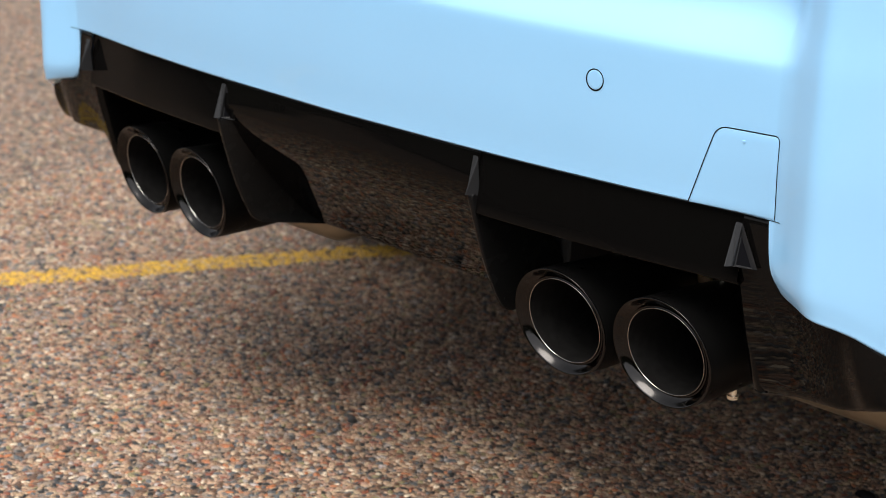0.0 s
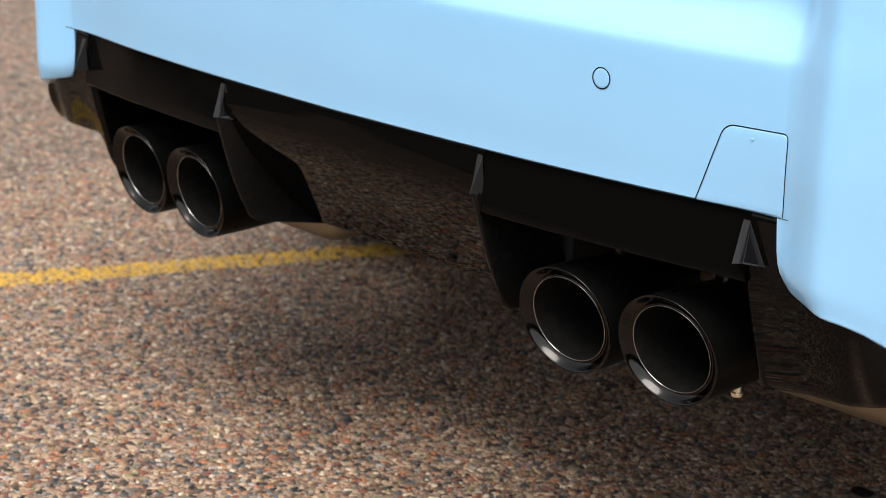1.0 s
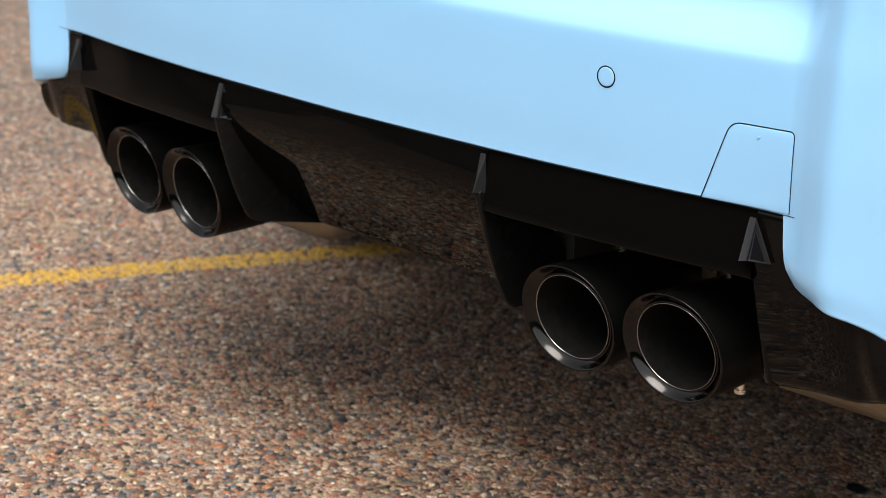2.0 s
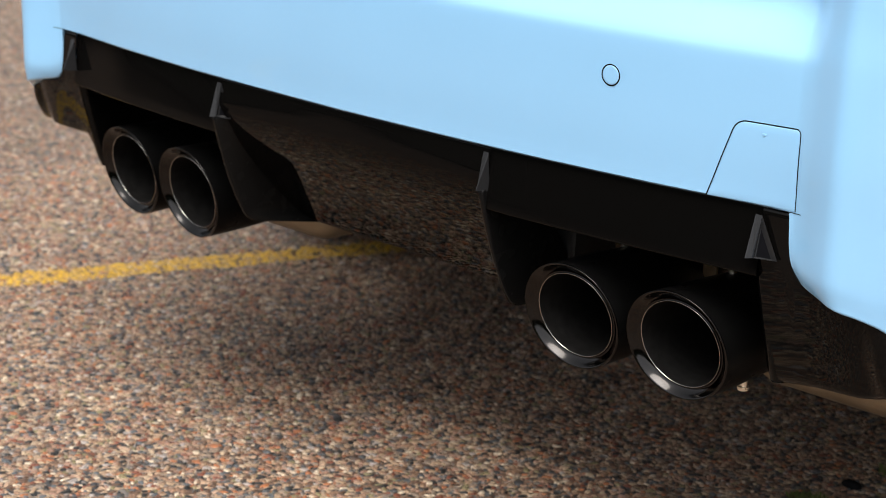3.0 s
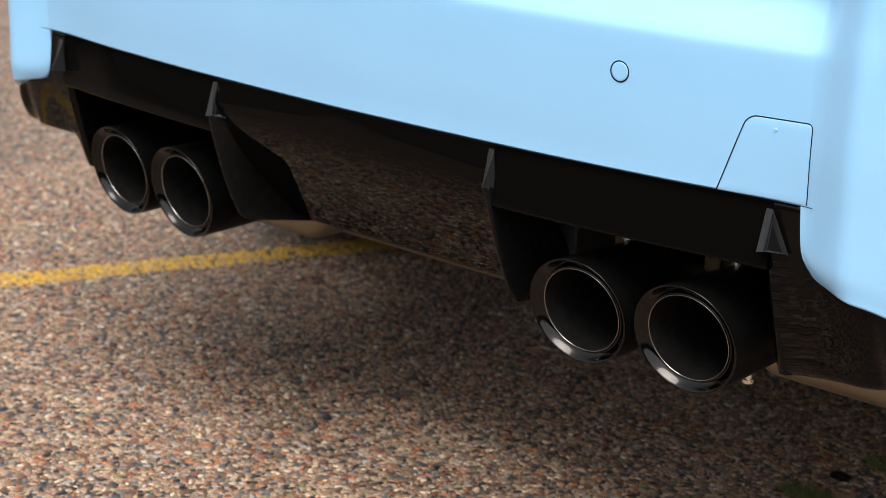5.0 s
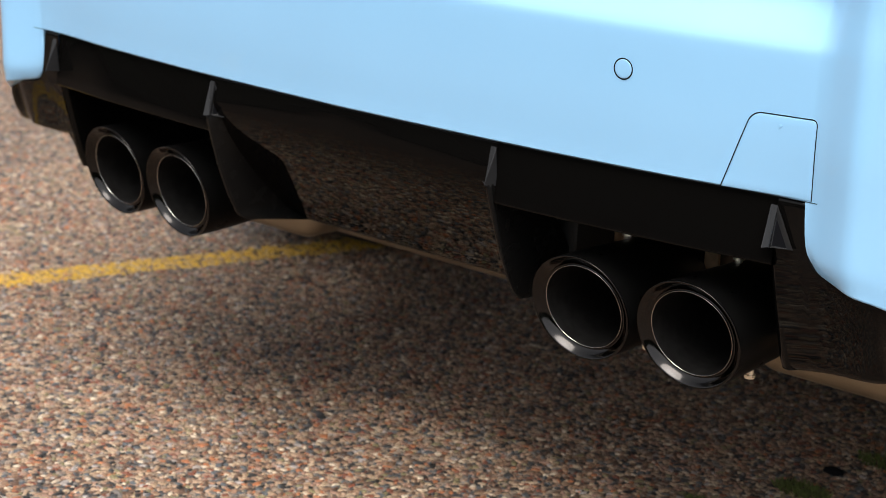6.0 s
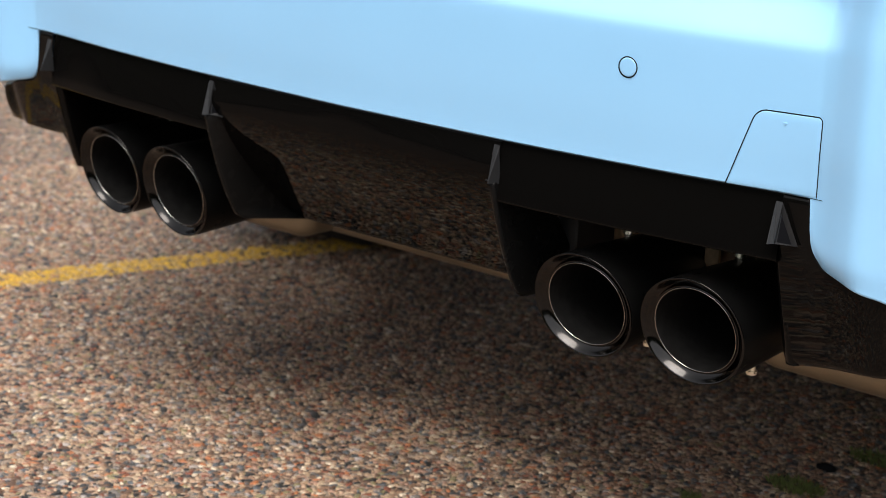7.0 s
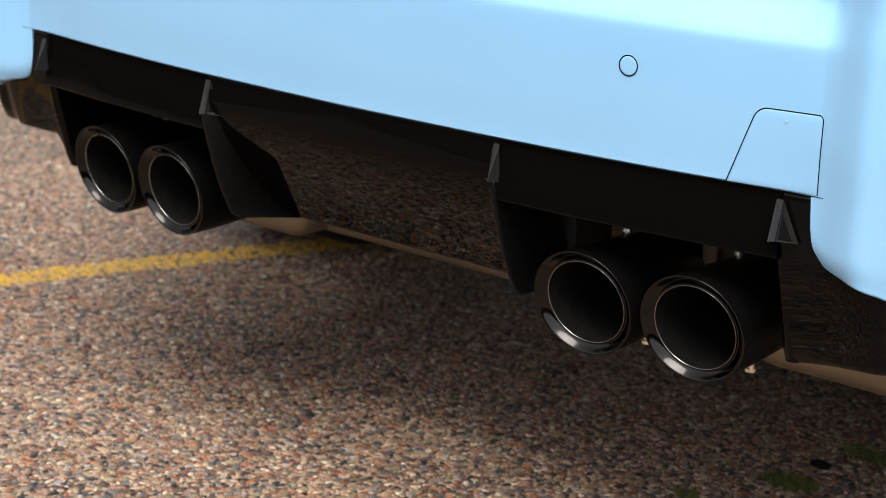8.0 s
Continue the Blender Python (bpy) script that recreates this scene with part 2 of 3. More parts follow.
def lower_edge(x):
    return 0.4455 - 0.0018 * max(0, 1 - (x / 0.45) ** 2) if x <= 0.4866 else blue_edge(x)


def skin(x, z, out=0.0):
    """The painted rear surface at the side distance x and the height z, pushed out along the plan's normal."""
    w = abs(x)
    above = z - lower_edge(w)
    lift = 0.85 + 0.15 * step(0.0, 0.022, above)
    curl = 0.0045 * (1 - min(1, max(0, above) / 0.015)) ** 2 * step(0.487, 0.500, w) * (1 - step(0.518, 0.548, w))
    y = base_plan(w) - pod_out(w) * lift + rise(z) * (1 - 0.9 * step(0.472, 0.515, w) * step(0.42, 0.575, z)) + curl
    slope = (base_plan(w + 0.002) - base_plan(w - 0.002)) / 0.004
    n = Vector((slope, -1, 0)).normalized()
    return Vector((math.copysign(1, x) * (w + n.x * out), y + n.y * out, z))


def bumper():
    half = [0.0] + [0.03 * i for i in range(1, 16)] + [0.47, 0.4866, 0.4876, 0.4885, 0.49, 0.492, 0.495, 0.498, 0.502, 0.507, 0.512, 0.518, 0.524, 0.53, 0.534, 0.538, 0.542, 0.546, 0.55, 0.554, 0.558, 0.562, 0.568,
            0.575, 0.585, 0.6, 0.615, 0.63, 0.645, 0.66, 0.68, 0.7, 0.72, 0.745, 0.77, 0.79, 0.81, 0.83, 0.85]
    cols = [-x for x in half[:0:-1]] + half
    fractions = [0, 0.02, 0.05, 0.08, 0.12, 0.16, 0.2, 0.25, 0.3, 0.36, 0.42, 0.49, 0.56, 0.72, 0.86]
    high = [0.47 + 0.01 * i for i in range(8)] + [0.548 + 0.003 * i for i in range(26)] + [0.63 + 0.01 * i for i in range(12)]
    v = []
    for k in (2, 1):
        for x in cols:
            zb = lower_edge(abs(x))
            v.append(skin(x, zb + (0.0012 if k == 2 else -0.0004), -0.025 if k == 2 else -0.0012))
    for fr in fractions:
        for x in cols:
            zb = lower_edge(abs(x))
            v.append(skin(x, zb + fr * (0.47 - zb) + (0.0008 if fr == 0 else 0)))
    for z in high:
        for x in cols:
            v.append(skin(x, z))
    return put("rear_bumper", v, grid_faces(2 + len(fractions) + len(high), len(cols)), PAINT, car, "light blue painted rear bumper, clean and glossy")


rear_bumper = bumper()


def outline_patch(name, outline, out, mat, parent, rim=0.0, label=""):
    """A thin cover that follows the bumper's skin: an outline in x and z, filled, with a rounded rim."""
    n = len(outline)
    cx, cz = sum(p[0] for p in outline) / n, sum(p[1] for p in outline) / n
    rings, v = [(1.0, out - 0.004), (1.0, out - rim), (0.985, out - rim * 0.3), (0.965, out), (0.8, out), (0.55, out), (0.3, out)], []
    for k, o in rings:
        for x, z in outline:
            v.append(skin(cx + (x - cx) * k, cz + (z - cz) * k, o))
    v.append(skin(cx, cz, out))
    f = grid_faces(len(rings), n, True)
    b = (len(rings) - 1) * n
    f += [(b + j, b + (j + 1) % n, b + n) for j in range(n)]
    return put(name, v, f, mat, parent, label)


def ribbon(name, outline, inner, outer, out, mat, parent, closed=True):
    """A narrow dark gap along an outline on the bumper's skin."""
    n, v = len(outline), []
    for o, h in ((inner, out), (outer, out)):
        for i, (x, z) in enumerate(outline):
            (x0, z0), (x1, z1) = outline[max(i - 1, 0) if not closed else i - 1], outline[min(i + 1, n - 1) if not closed else (i + 1) % n]
            t = Vector((x1 - x0, z1 - z0)).normalized()
            v.append(skin(x + t.y * o, z - t.x * o, h))
    return put(name, v, grid_faces(2, n, closed, True), mat, parent)


def dense(pts, closed=True, gap=0.003):
    out = []
    n = len(pts)
    for i in range(n if closed else n - 1):
        (x0, z0), (x1, z1) = pts[i], pts[(i + 1) % n]
        k = max(1, int(math.hypot(x1 - x0, z1 - z0) / gap))
        out += [(x0 + (x1 - x0) * j / k, z0 + (z1 - z0) * j / k) for j in range(k)]
    return out if closed else out + [pts[-1]]


def arc(cx, cz, r, a0, a1, n=7):
    return [(cx + r * math.cos(radians(a0 + (a1 - a0) * i / n)), cz + r * math.sin(radians(a0 + (a1 - a0) * i / n))) for i in range(n + 1)]


# towing eye cover, anticlockwise from its lower outer corner
cover_line = dense([(0.4925, 0.4470), *arc(0.4888, 0.5085, 0.0045, 0, 90), *arc(0.4450, 0.4985, 0.0135, 95, 158), (0.4108, 0.4452)], False)
ribbon("cover_gap", cover_line, -0.0005, 0.0005, 0.0004, SEAM, rear_bumper, False)
ribbon("corner_seam", dense([(0.4866, 0.4458), (0.4930, 0.4461), (0.4995, 0.4466)], False), -0.0003, 0.0003, 0.0005, SEAM, rear_bumper, False)
ribbon("corner_seam", dense([(-0.4995, 0.4466), (-0.4930, 0.4461), (-0.4866, 0.4458)], False), -0.0003, 0.0003, 0.0005, SEAM, rear_bumper, False)
cover_face = dense([(0.4919, 0.4466), *arc(0.4886, 0.5083, 0.0041, 0, 90), *arc(0.4452, 0.4985, 0.0130, 95, 158), (0.4116, 0.4452)], True)
outline_patch("tow_eye_cover", cover_face, 0.0005, PAINT, rear_bumper, 0.0006)
outline_patch("cover_mark", [(0.4590, 0.5045), (0.4605, 0.5015), (0.4630, 0.5040), (0.4612, 0.5046)], 0.0012, PAINT, rear_bumper, 0.0003)
sensor_line = arc(0.316, 0.529, 0.0088, 0, 351, 39)
ribbon("sensor_gap", sensor_line, -0.0006, 0.0005, 0.0004, SEAM, rear_bumper)
outline_patch("parking_sensor", arc(0.316, 0.529, 0.0081, 0, 351, 39), 0.0005, PAINT, rear_bumper, 0.0005)

# ---- gloss black diffuser ----
diffuser = new("diffuser")
diffuser.parent = car


def band_y(x, z):
    s = (0.4445 - z) / (0.4445 - 0.387)
    return base_plan(abs(x)) + 0.004 - 0.005 * s


def band(x0, x1):
    cols = np.linspace(x0, x1, 24)
    v = []
    prof = [(0.4445, 0.03), (0.4445, 0.0008), (0.4443, 0.0002), (0.4440, 0), (0.4432, 0), (0.42, 0), (0.40, 0), (0.3895, 0), (0.3885, 0.0001), (0.3873, 0.0012), (0.3868, 0.003), (0.3880, 0.03)]
    for z, dy in prof:
        for x in cols:
            v.append((x, band_y(x, z) + dy, z - (0.4455 - lower_edge(abs(x))) * step(0.40, 0.44, z)))
    return put("upper_panel", v, grid_faces(len(prof), len(cols), False, True), GLOSS, diffuser, "gloss black plastic panel over the exhaust opening")


band(0.183, 0.462)
band(-0.462, -0.183)
scoop = [(0.02, 0.4430), (-0.0234, 0.4430), (-0.0240, 0.4428), (-0.0243, 0.4424), (-0.0245, 0.4415), (-0.0251, 0.434), (-0.0256, 0.4275)]
for k in range(21):
    a = k / 20
    scoop.append((-0.0262 * (1 - a) ** 2 - 0.0235 * 2 * a * (1 - a) + 0.080 * a * a, 0.420 * (1 - a) ** 2 + 0.3850 * 2 * a * (1 - a) + 0.290 * a * a))
scoop += [(0.0845, 0.2852), (0.088, 0.2818), (0.094, 0.2795), (0.14, 0.281)]


def centre_panel():
    cols = np.linspace(-0.187, 0.187, 40)
    v = []
    for y, z in scoop:
        for x in cols:
            v.append((x, y + (base_plan(abs(x)) + 0.0270) * step(0.41, 0.44, z), z))
    return put("centre_panel", v, grid_faces(len(scoop), len(cols), False, True), GLOSS, diffuser, "gloss black undercut centre panel that mirrors the ground")


centre_panel()


def loft(lines, steps):
    """Each line of (x, y, z) stations resampled along smooth curves."""
    out = []
    for pts in lines:
        at = [spline(list(enumerate(q))) for q in zip(*pts)]
        out += [Vector([f(k * (len(pts) - 1) / steps) for f in at]) for k in range(steps + 1)]
    return out


def fin_inner(side):
    """A blade whose rear face turns towards the centre and runs into the undercut panel."""
    edge = [(0.1870, -0.0140, 0.4425), (0.1870, -0.0170, 0.4100), (0.1870, -0.0300, 0.4030), (0.1870, -0.0100, 0.3410), (0.1870, 0.0080, 0.3040), (0.1870, 0.0150, 0.2940), (0.1870, 0.0240, 0.2885)]
    strip = [(0.1810, -0.0140, 0.4425), (0.1810, -0.0170, 0.4100), (0.1810, -0.0300, 0.4030), (0.1815, -0.0085, 0.3410), (0.1825, 0.0095, 0.3030), (0.1835, 0.0170, 0.2925), (0.1835, 0.0260, 0.2870)]
    root = [(0.1660, -0.0080, 0.4430), (0.1660, -0.0100, 0.4140), (0.1670, -0.0120, 0.4030), (0.1770, 0.0480, 0.3320), (0.1760, 0.0840, 0.2930), (0.1650, 0.0900, 0.2850), (0.1550, 0.0960, 0.2800)]
    back = [(0.1885, 0.0300, 0.4425), (0.1885, 0.0300, 0.4100), (0.1885, 0.0400, 0.3930), (0.1890, 0.0800, 0.3400), (0.1900, 0.1000, 0.3030), (0.1900, 0.1040, 0.2890), (0.1900, 0.1060, 0.2845)]

    def between(a, b, f, push):
        return [(p[0] + (q[0] - p[0]) * f, p[1] + (q[1] - p[1]) * f - push, p[2] + (q[2] - p[2]) * f) for p, q in zip(a, b)]
    lines = [back, between(edge, back, 0.03, 0), between(edge, back, 0.006, 0.0006), between(edge, strip, 0.12, 0.0008), between(edge, strip, 0.85, 0.0008), between(strip, root, 0.03, 0.0004), between(strip, root, 0.5, -0.001), root]
    v = [(side * x, y, z) for x, y, z in loft(lines, 30)]
    f = grid_faces(len(lines), 31, False, side < 0)
    base = tuple(range(30, 31 * len(lines), 31))
    f.append(base if side > 0 else base[::-1])
    return put("fin", v, f, FIN, car, "gloss black diffuser fin")


def fin_outer(side):
    """The outer blade: its rear edge is rounded and runs into the lower corner."""
    rear = [(0.007, 0.4435), (0.0065, 0.4150), (0.0030, 0.4060), (0.0030, 0.3950), (0.0150, 0.3500), (0.0310, 0.3010), (0.0370, 0.2890)]
    deep = [(0.188, 0.4425), (0.188, 0.410), (0.188, 0.400), (0.188, 0.385), (0.188, 0.350), (0.188, 0.305), (0.188, 0.288)]
    lines = [[(x, y + d, z) for y, z in pts] for x, d, pts in ((0.4560, 0, deep), (0.4560, 0.006, rear), (0.4566, 0.003, rear), (0.4585, 0.0008, rear), (0.4620, -0.0006, rear), (0.4660, -0.0006, rear), (0.4690, 0.004, rear), (0.4690, 0, deep))]
    v = [(side * x, y, z) for x, y, z in loft(lines, 30)]
    f = grid_faces(len(lines), 31, False, side > 0)
    base = tuple(range(30, 31 * len(lines), 31))
    f.append(base if side < 0 else base[::-1])
    return put("fin", v, f, GLOSS_BRIGHT, car, "gloss black diffuser fin")


def tab(xc, out, yt, yb, w, spread, inner, sunk):
    """The pointed grey cap on a fin: a sloping strip with a triangular cheek on either side."""
    bm = bmesh.new()
    zt, zb = 0.4390, 0.4045
    pts = [(xc - w / 2, yt, zt), (xc + w / 2, yt, zt), (xc + w / 2, yb + 0.003, zb + 0.001), (xc - w / 2 + 0.0028, yb - 0.003, zb + 0.001),
           (xc - w / 2 - inner, yt + 0.003, zb - 0.001), (xc + w / 2 + spread, yt + 0.003, zb - 0.001)]
    if out < 0:
        pts = [(2 * xc - x, y, z) for x, y, z in pts]
    q = [bm.verts.new(p) for p in pts]
    cheeks = [bm.faces.new((q[1], q[5], q[2])), bm.faces.new((q[0], q[3], q[4]))]
    bm.faces.new((q[0], q[1], q[2], q[3]))
    bm.faces.new((q[3], q[2], q[5], q[4]))
    bm.faces.new((q[1], q[0], q[4], q[5]))
    bmesh.ops.recalc_face_normals(bm, faces=bm.faces[:])
    bmesh.ops.inset_individual(bm, faces=cheeks[sunk:sunk + 1], thickness=0.0022, depth=-0.0035)
    cheeks[sunk].material_index = 1
    bmesh.ops.bevel(bm, geom=[e for e in bm.edges if e.calc_length() > 0.02], offset=0.0009, segments=2, affect="EDGES", profile=0.5)
    return bm


for side in (1, -1):
    fin = fin_inner(side)
    part("fin_cap", tab(side * 0.1838, -side, -0.0245, -0.0340, 0.0068, 0.011, 0.001, 0), CAP, fin, "pointed dark grey cap")
    fin = fin_outer(side)
    part("fin_cap", tab(side * 0.4615, side, -0.0045, -0.0160, 0.0068, 0.016, 0.001, 0), CAP, fin, "pointed dark grey cap")

foot = spline([(0.46, 0.2890), (0.51, 0.2960), (0.55, 0.2980), (0.567, 0.3030), (0.585, 0.308), (0.62, 0.312), (0.85, 0.315)])


def low_plan(x):
    """The lower corner's plan: slightly bowed across the rear, then bending forward along the side."""
    return min(1.0 * max(0, x - 0.468) ** 2 + 11 * max(0, x - 0.556) ** 2, base_plan(x))


def under_in(x, z, s):
    """How far the lower corner leans in under the bumper: more and more by the fin, rounded under at the outer end."""
    near = 0.036 * (max(0, 0.407 - z) / 0.118) ** 1.36
    return near + (0.036 * s ** 2.2 * (1 - step(0.545, 0.60, x)) - near) * step(0.54, 0.58, x)


def valance(side):
    cols = [0.462 + 0.004 * i for i in range(40)] + [0.63, 0.65, 0.67, 0.69, 0.72, 0.75, 0.78, 0.81, 0.85]
    bands = [(0, 0.006, 0.001), (0, 0.001, 0), (0.02, 0, 0)] + [(0.04 + 0.90 * i / 19, 0, 0) for i in range(20)] + [(0.965, 0.0004, 0), (0.985, 0.0014, 0), (1, 0.004, -0.0005), (1, 0.03, -0.0005)]
    v = []
    for s, extra, drop in bands:
        for x in cols:
            top = lower_edge(x) - 0.0008
            low = foot(x) if side > 0 else max(foot(x), 0.289 + 0.036 * step(0.462, 0.474, x))
            z = top + s * (low - top)
            y = low_plan(x) + 0.0015
            y += max(0, skin(x, top + 0.0005).y + 0.001 - y) * step(0.552, 0.575, x) + under_in(x, z, s) + extra
            v.append((side * x, y, z + drop))
    return put("lower_valance", v, grid_faces(len(bands), len(cols), False, side > 0), GLOSS_BRIGHT, diffuser, "gloss black lower corner that mirrors the ground")


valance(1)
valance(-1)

# ---- recess, heat shield, pipes ----
for side in (1, -1):
    x0, x1 = sorted((side * 0.19, side * 0.462))
    part("recess_liner", rounded_box((x0, 0.17, 0.30), (x1, 0.19, 0.45), 0.003, 1), MATTE, diffuser)
    part("recess_ceiling", rounded_box((x0, 0.012, 0.42), (x1, 0.19, 0.44), 0.003, 1), MATTE, diffuser)
    a0, a1 = sorted((side * 0.1975, side * 0.4565))
    b0, b1 = sorted((side * 0.172, side * 0.1965))
    part("recess_side", rounded_box((b0, 0.088, 0.285), (b1, 0.19, 0.435), 0.002, 1), MATTE, diffuser)
    part("heat_shield", rounded_box((a0, 0.150, 0.310), (a1, 0.156, 0.418), 0.002, 1), SHIELD, diffuser, "brownish metal heat shield")


def tube(rings, cx, cy, cz, lean, turn, n=64):
    """A lathe along the car's length with a slanted mouth: rings of radius, depth and how much of the slant they share."""
    v = []
    for r, d, s in rings:
        for k in range(n):
            a = 2 * math.pi * k / n
            dx, dz = r * math.cos(a), r * math.sin(a) * (1 - 0.024 * s)
            v.append((cx + dx, cy + d + s * (-math.tan(lean) * dz + math.tan(turn) * dx), cz + dz))
    return v, grid_faces(len(rings), n, True)


def exhaust_tip(cx, cy, cz, side):
    lean, turn = 0.218, 0.057 * side
    v, f = tube([(0.0450, 0.150, 0), (0.0465, 0.11, 0), (0.0476, 0.085, 0), (0.0494, 0.055, 0.4), (0.0510, 0.010, 1), (0.0511, 0.0016, 1)], cx, cy, cz, lean, turn)
    body = put("exhaust_tip", v, f, PIPE, car, "black chrome exhaust tip with a polished inner lip")
    v, f = tube([(0.0511, 0.0016, 1), (0.0510, 0.0005, 1), (0.0505, 0.0, 1), (0.0498, 0.0002, 1), (0.0489, 0.0012, 1), (0.0470, 0.0036, 1), (0.0450, 0.0060, 1), (0.0428, 0.0080, 1), (0.0412, 0.0088, 1), (0.0405, 0.0080, 1)], cx, cy, cz, lean, turn)
    put("rim", v, f, DARK_CHROME, body, "dark chrome rolled rim")
    v, f = tube([(0.0405, 0.0066, 1), (0.0403, 0.0061, 1), (0.0399, 0.0061, 1), (0.0397, 0.0068, 1)], cx, cy, cz, lean, turn)
    put("inner_lip", v, f, EDGE, body, "thin bright polished lip")
    v, f = tube([(0.0397, 0.0068, 1), (0.0395, 0.02, 1), (0.039, 0.07, 0.3), (0.038, 0.13, 0), (0.02, 0.16, 0), (0.001, 0.165, 0)], cx, cy, cz, lean, turn)
    put("inner_pipe", v, f, SOOT, body, "sooty matte inside of the pipe")
    for up in (1, -1):
        bm = bmesh.new()
        bmesh.ops.create_cone(bm, cap_ends=True, segments=14, radius1=0.0036, radius2=0.0036, depth=0.010)
        head = bmesh.ops.create_cone(bm, cap_ends=True, segments=12, radius1=0.0054, radius2=0.0048, depth=0.0035)
        for q in head["verts"]:
            q.co.z += 0.0050
        nut = part("bolt", bm, STEEL, body, "small bright steel clamp bolt")
        dx = (side * 0.016) if up < 0 else (-side * 0.017 if abs(cx) < 0.3 else -side * 0.007)
        nut.matrix_local = pose(cx + dx, (0.094 if up > 0 else 0.091), cz + up * (math.sqrt((0.0470 if up > 0 else 0.0490) ** 2 - dx ** 2) + (0.0005 if up > 0 else 0.0005)), 0 if up > 0 else 180, 0, 0)
    plates = [(0.203, 0.216)] if abs(cx) < 0.3 else [(0.306, 0.322), (0.358, 0.376)]
    for p0, p1 in plates:
        p0, p1 = sorted((side * p0, side * p1))
        part("clamp_plate", rounded_box((p0, 0.140, 0.310), (p1, 0.1435, 0.400), 0.0008, 1), PLATE, body, "tan steel clamp plate")
    return body


for side in (1, -1):
    exhaust_tip(side * 0.379, 0.010, 0.304, side)
    exhaust_tip(side * 0.268, 0.003, 0.303, side)

muffler = part("muffler", rounded_box((-0.30, 0.222, 0.2155), (0.40, 0.48, 0.33), 0.035, 6), MUFFLER, car, "tan tinted steel rear muffler under the bumper", True)
part("end_cap", rounded_box((-0.50, 0.172, 0.2185), (-0.238, 0.47, 0.33), 0.03, 6), MUFFLER, muffler, "", True)
part("end_cap", rounded_box((0.33, 0.18, 0.219), (0.62, 0.47, 0.33), 0.03, 6), MUFFLER, muffler, "", True)


# ---- the rest of the car: body, cabin, wheels ----
def arch(y):
    out = 0.17
    for yc in (0.86, 3.60):
        d = abs(y - yc)
        if d < 0.385:
            out = max(out, 0.33 + math.sqrt(0.385 ** 2 - d ** 2))
    return out


def body_shell():
    ys = [0.56 + 0.05 * i for i in range(76)]
    v = []
    for y in ys:
        w = 0.86 + 0.08 * math.exp(-((y - 0.86) / 0.5) ** 2) + 0.06 * math.exp(-((y - 3.6) / 0.5) ** 2)
        w *= 1 - 0.22 * step(3.7, 4.32, y)
        deck = 1.02 - 0.28 * step(2.9, 4.32, y)
        low = arch(y)
        sec = [(0.60, low), (w * 0.96, low), (w - 0.01, low + 0.02), (w, max(0.60, low + 0.03)), (w - 0.02, 0.74), (w - 0.08, deck - 0.10), (w - 0.14, deck - 0.03), (w * 0.5, deck), (0, deck + 0.02)]
        v += [(x, y, z) for x, z in sec] + [(-x, y, z) for x, z in sec[-2::-1]]
    return put("body_shell", v, grid_faces(len(ys), 17, False, True), PAINT, car, "light blue painted body")


body_shell()
v = []
for s, (z, y) in enumerate([(0.74, 0.078), (0.80, 0.07), (0.92, 0.06), (1.00, 0.07), (1.03, 0.12), (1.035, 0.56)]):
    for x in np.linspace(-0.80, 0.80, 33):
        w = abs(x) * (1 - 0.02 * s)
        v.append((math.copysign(w, x), min(y + max(0, base_plan(min(w + 0.03, 0.85)) + 0.02), 0.6), z))
put("boot_lid", v, grid_faces(6, 33), PAINT, car, "light blue painted boot lid")
v = []
for y, w, z in [(0.45, 0.62, 1.0), (0.75, 0.60, 1.20), (1.1, 0.57, 1.35), (1.6, 0.56, 1.40), (2.1, 0.57, 1.38), (2.6, 0.62, 1.22), (3.05, 0.70, 0.98)]:
    v += [(-w - 0.12, y, 0.95), (-w, y, z - 0.06), (-w * 0.85, y, z), (0, y, z + 0.02), (w * 0.85, y, z), (w, y, z - 0.06), (w + 0.12, y, 0.95)]
put("cabin", v, grid_faces(7, 7), GLASS, car, "dark tinted cabin glass")
part("underbody", rounded_box((-0.60, 0.5, 0.17), (0.60, 4.2, 0.30), 0.02, 1), MATTE, car, "black underbody tray")


def wheel(x, y):
    w = new("wheel")
    w.parent = car
    w.location = (x, y, 0.34)
    n, v = 48, []
    for r, d in [(0.245, -0.12), (0.30, -0.135), (0.33, -0.125), (0.34, -0.10), (0.34, 0.10), (0.33, 0.125), (0.30, 0.135), (0.245, 0.12)]:
        v += [(d, r * math.cos(2 * math.pi * k / n), r * math.sin(2 * math.pi * k / n)) for k in range(n)]
    put("tyre", v, grid_faces(8, n, True), RUBBER, w, "black rubber tyre")
    bm = bmesh.new()
    bmesh.ops.create_cone(bm, cap_ends=True, segments=48, radius1=0.245, radius2=0.245, depth=0.16, matrix=pose(0, 0, 0, 0, 90, 0))
    for k in range(10):
        c = bmesh.ops.create_cube(bm, size=1)
        bmesh.ops.transform(bm, matrix=pose(0, 0, 0, 36 * k) @ Matrix.Translation((0, 0, 0.13)) @ Matrix.Diagonal((0.20, 0.03, 0.2, 1)), verts=c["verts"])
    part("rim", bm, ALLOY, w, "dark alloy rim")


for x in (0.79, -0.79):
    for y in (0.86, 3.60):
        wheel(x, y)


for side in (1, -1):
    x0, x1 = sorted((side * 0.635, side * 0.785))
    part("side_blade", rounded_box((x0, 0.142, 0.43), (x1, 0.162, 0.58), 0.004, 2), GLOSS, rear_bumper, "gloss black blade at the bumper corner")


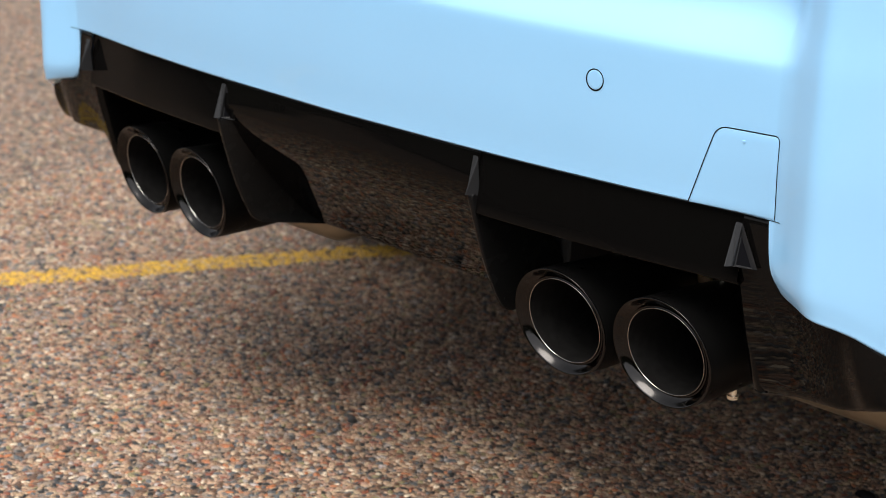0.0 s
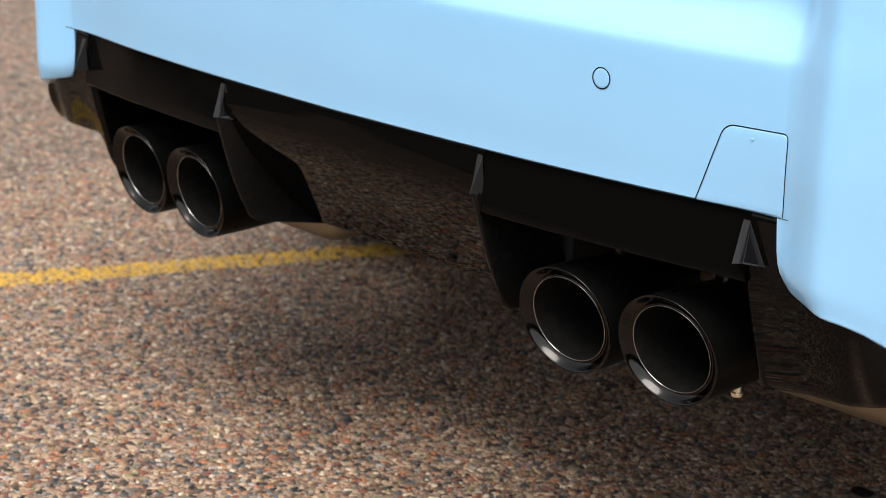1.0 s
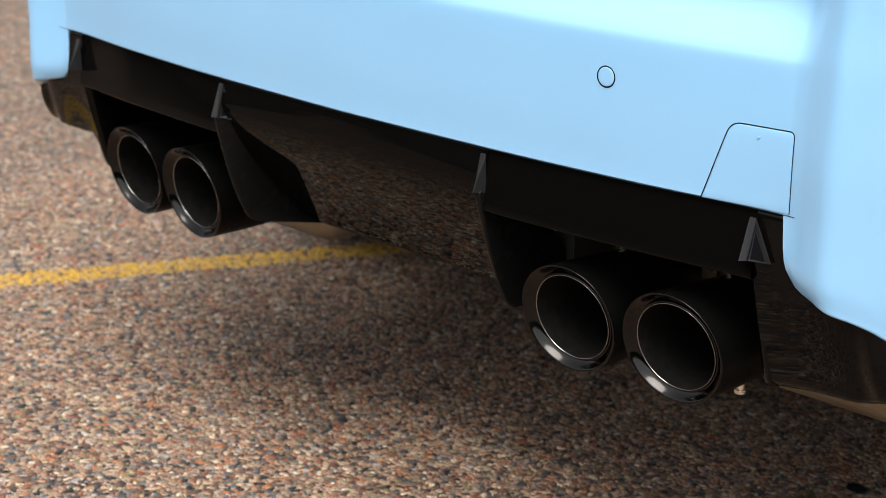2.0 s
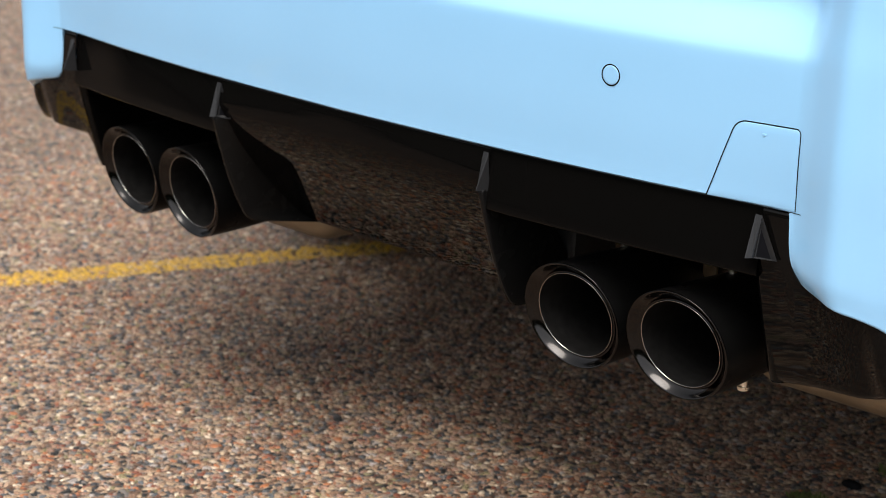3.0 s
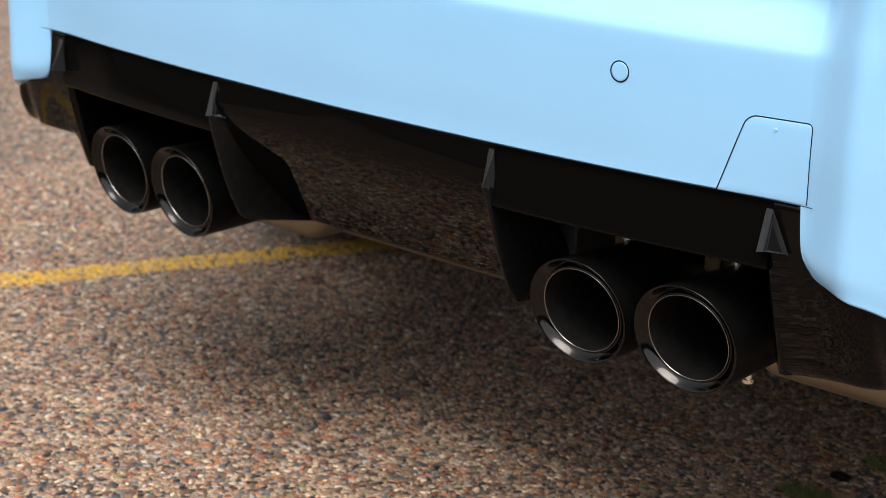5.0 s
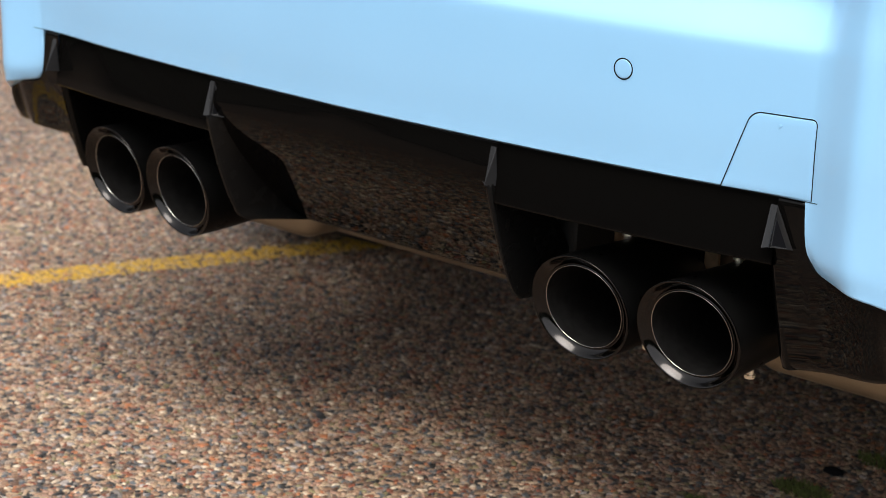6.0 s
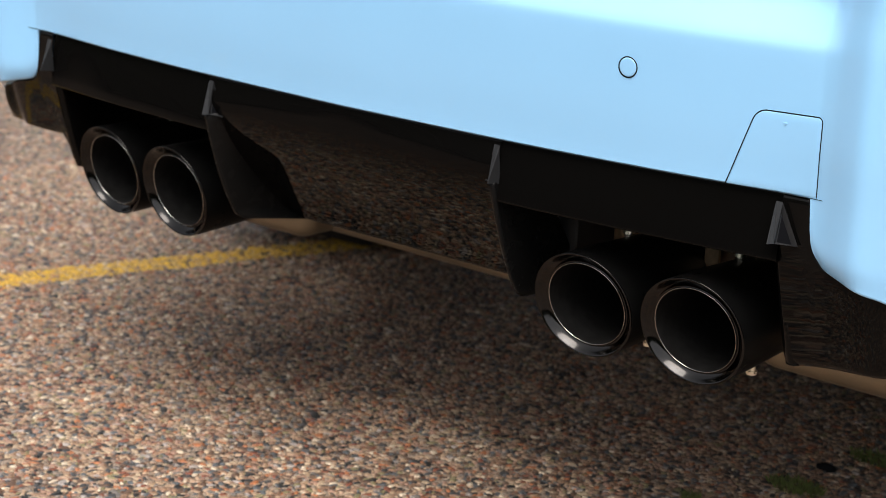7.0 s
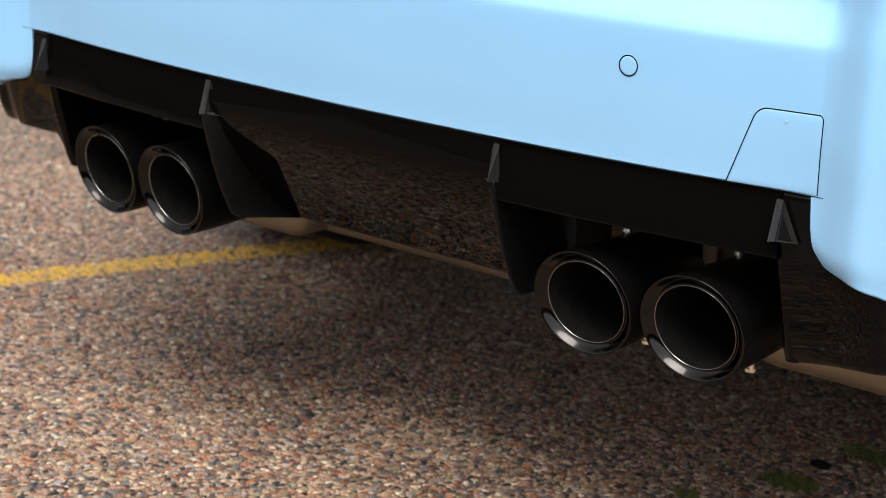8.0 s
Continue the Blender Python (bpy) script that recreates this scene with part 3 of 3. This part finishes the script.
# ---- an unseen hedge-like block behind the camera, added to darken reflections and ground ----
def hedge():
    rng = np.random.default_rng(9)
    bm = rounded_box((-9, -2.9, 0), (7, -2.05, 0.7), 0.12, 2)
    bmesh.ops.subdivide_edges(bm, edges=[e for e in bm.edges if e.calc_length() > 0.5], cuts=24, use_grid_fill=True)
    for q in bm.verts:
        if q.co.z > 0.05:
            q.co += Vector(rng.normal(0, 0.03, 3))
    return tagged(part("unseen_blocker", bm, material("blocker_dark_green", (0.035, 0.05, 0.02), 0.9, vary=0.6, size=25, bump=0.8, bump_size=60), None), "added dark green hedge, unseen, that darkens reflections and ground", "hedge", kind="structure")


hedge()


# ---- moss on the ground ----
def moss(x, y, size, n, seed):
    rng = random.Random(seed)
    bm = bmesh.new()
    for _ in range(n):
        a, d = rng.uniform(0, 6.28), size * math.sqrt(rng.random())
        px, py = x + d * math.cos(a) * 1.4, y + d * math.sin(a) * 0.8
        h, w, t = rng.uniform(0.003, 0.010), rng.uniform(0.0007, 0.0014), rng.uniform(0, 6.28)
        lx, ly = rng.uniform(-0.005, 0.005), rng.uniform(-0.005, 0.005)
        q = [bm.verts.new(c) for c in ((px - w * math.cos(t), py - w * math.sin(t), -0.002), (px + w * math.cos(t), py + w * math.sin(t), -0.002), (px + lx * 0.4 + w * 0.6, py + ly * 0.4, h * 0.6), (px + lx, py + ly, h))]
        bm.faces.new((q[0], q[1], q[2]))
        bm.faces.new((q[0], q[2], q[3]))
    return tagged(part("moss", bm, MOSS, None), "small tuft of green moss between the stones", "moss", "moss tufts", "stuff")


moss(0.262, 0.440, 0.024, 420, 1)
moss(0.199, 0.330, 0.010, 120, 2)
moss(0.290, 0.580, 0.026, 260, 3)
bm = bmesh.new()
bmesh.ops.create_icosphere(bm, subdivisions=2, radius=1)
for q in bm.verts:
    q.co = (q.co.x * 0.013, q.co.y * 0.008, q.co.z * 0.006)
stone = part("dark_stone", bm, material("dark_stone", (0.006, 0.006, 0.007), 0.85, ior=1.2, vary=0.3, size=200), None, "dark flat stone lying on the aggregate", True)
stone.location = (0.259, 0.513, 0.001)
tagged(stone, category="stone")
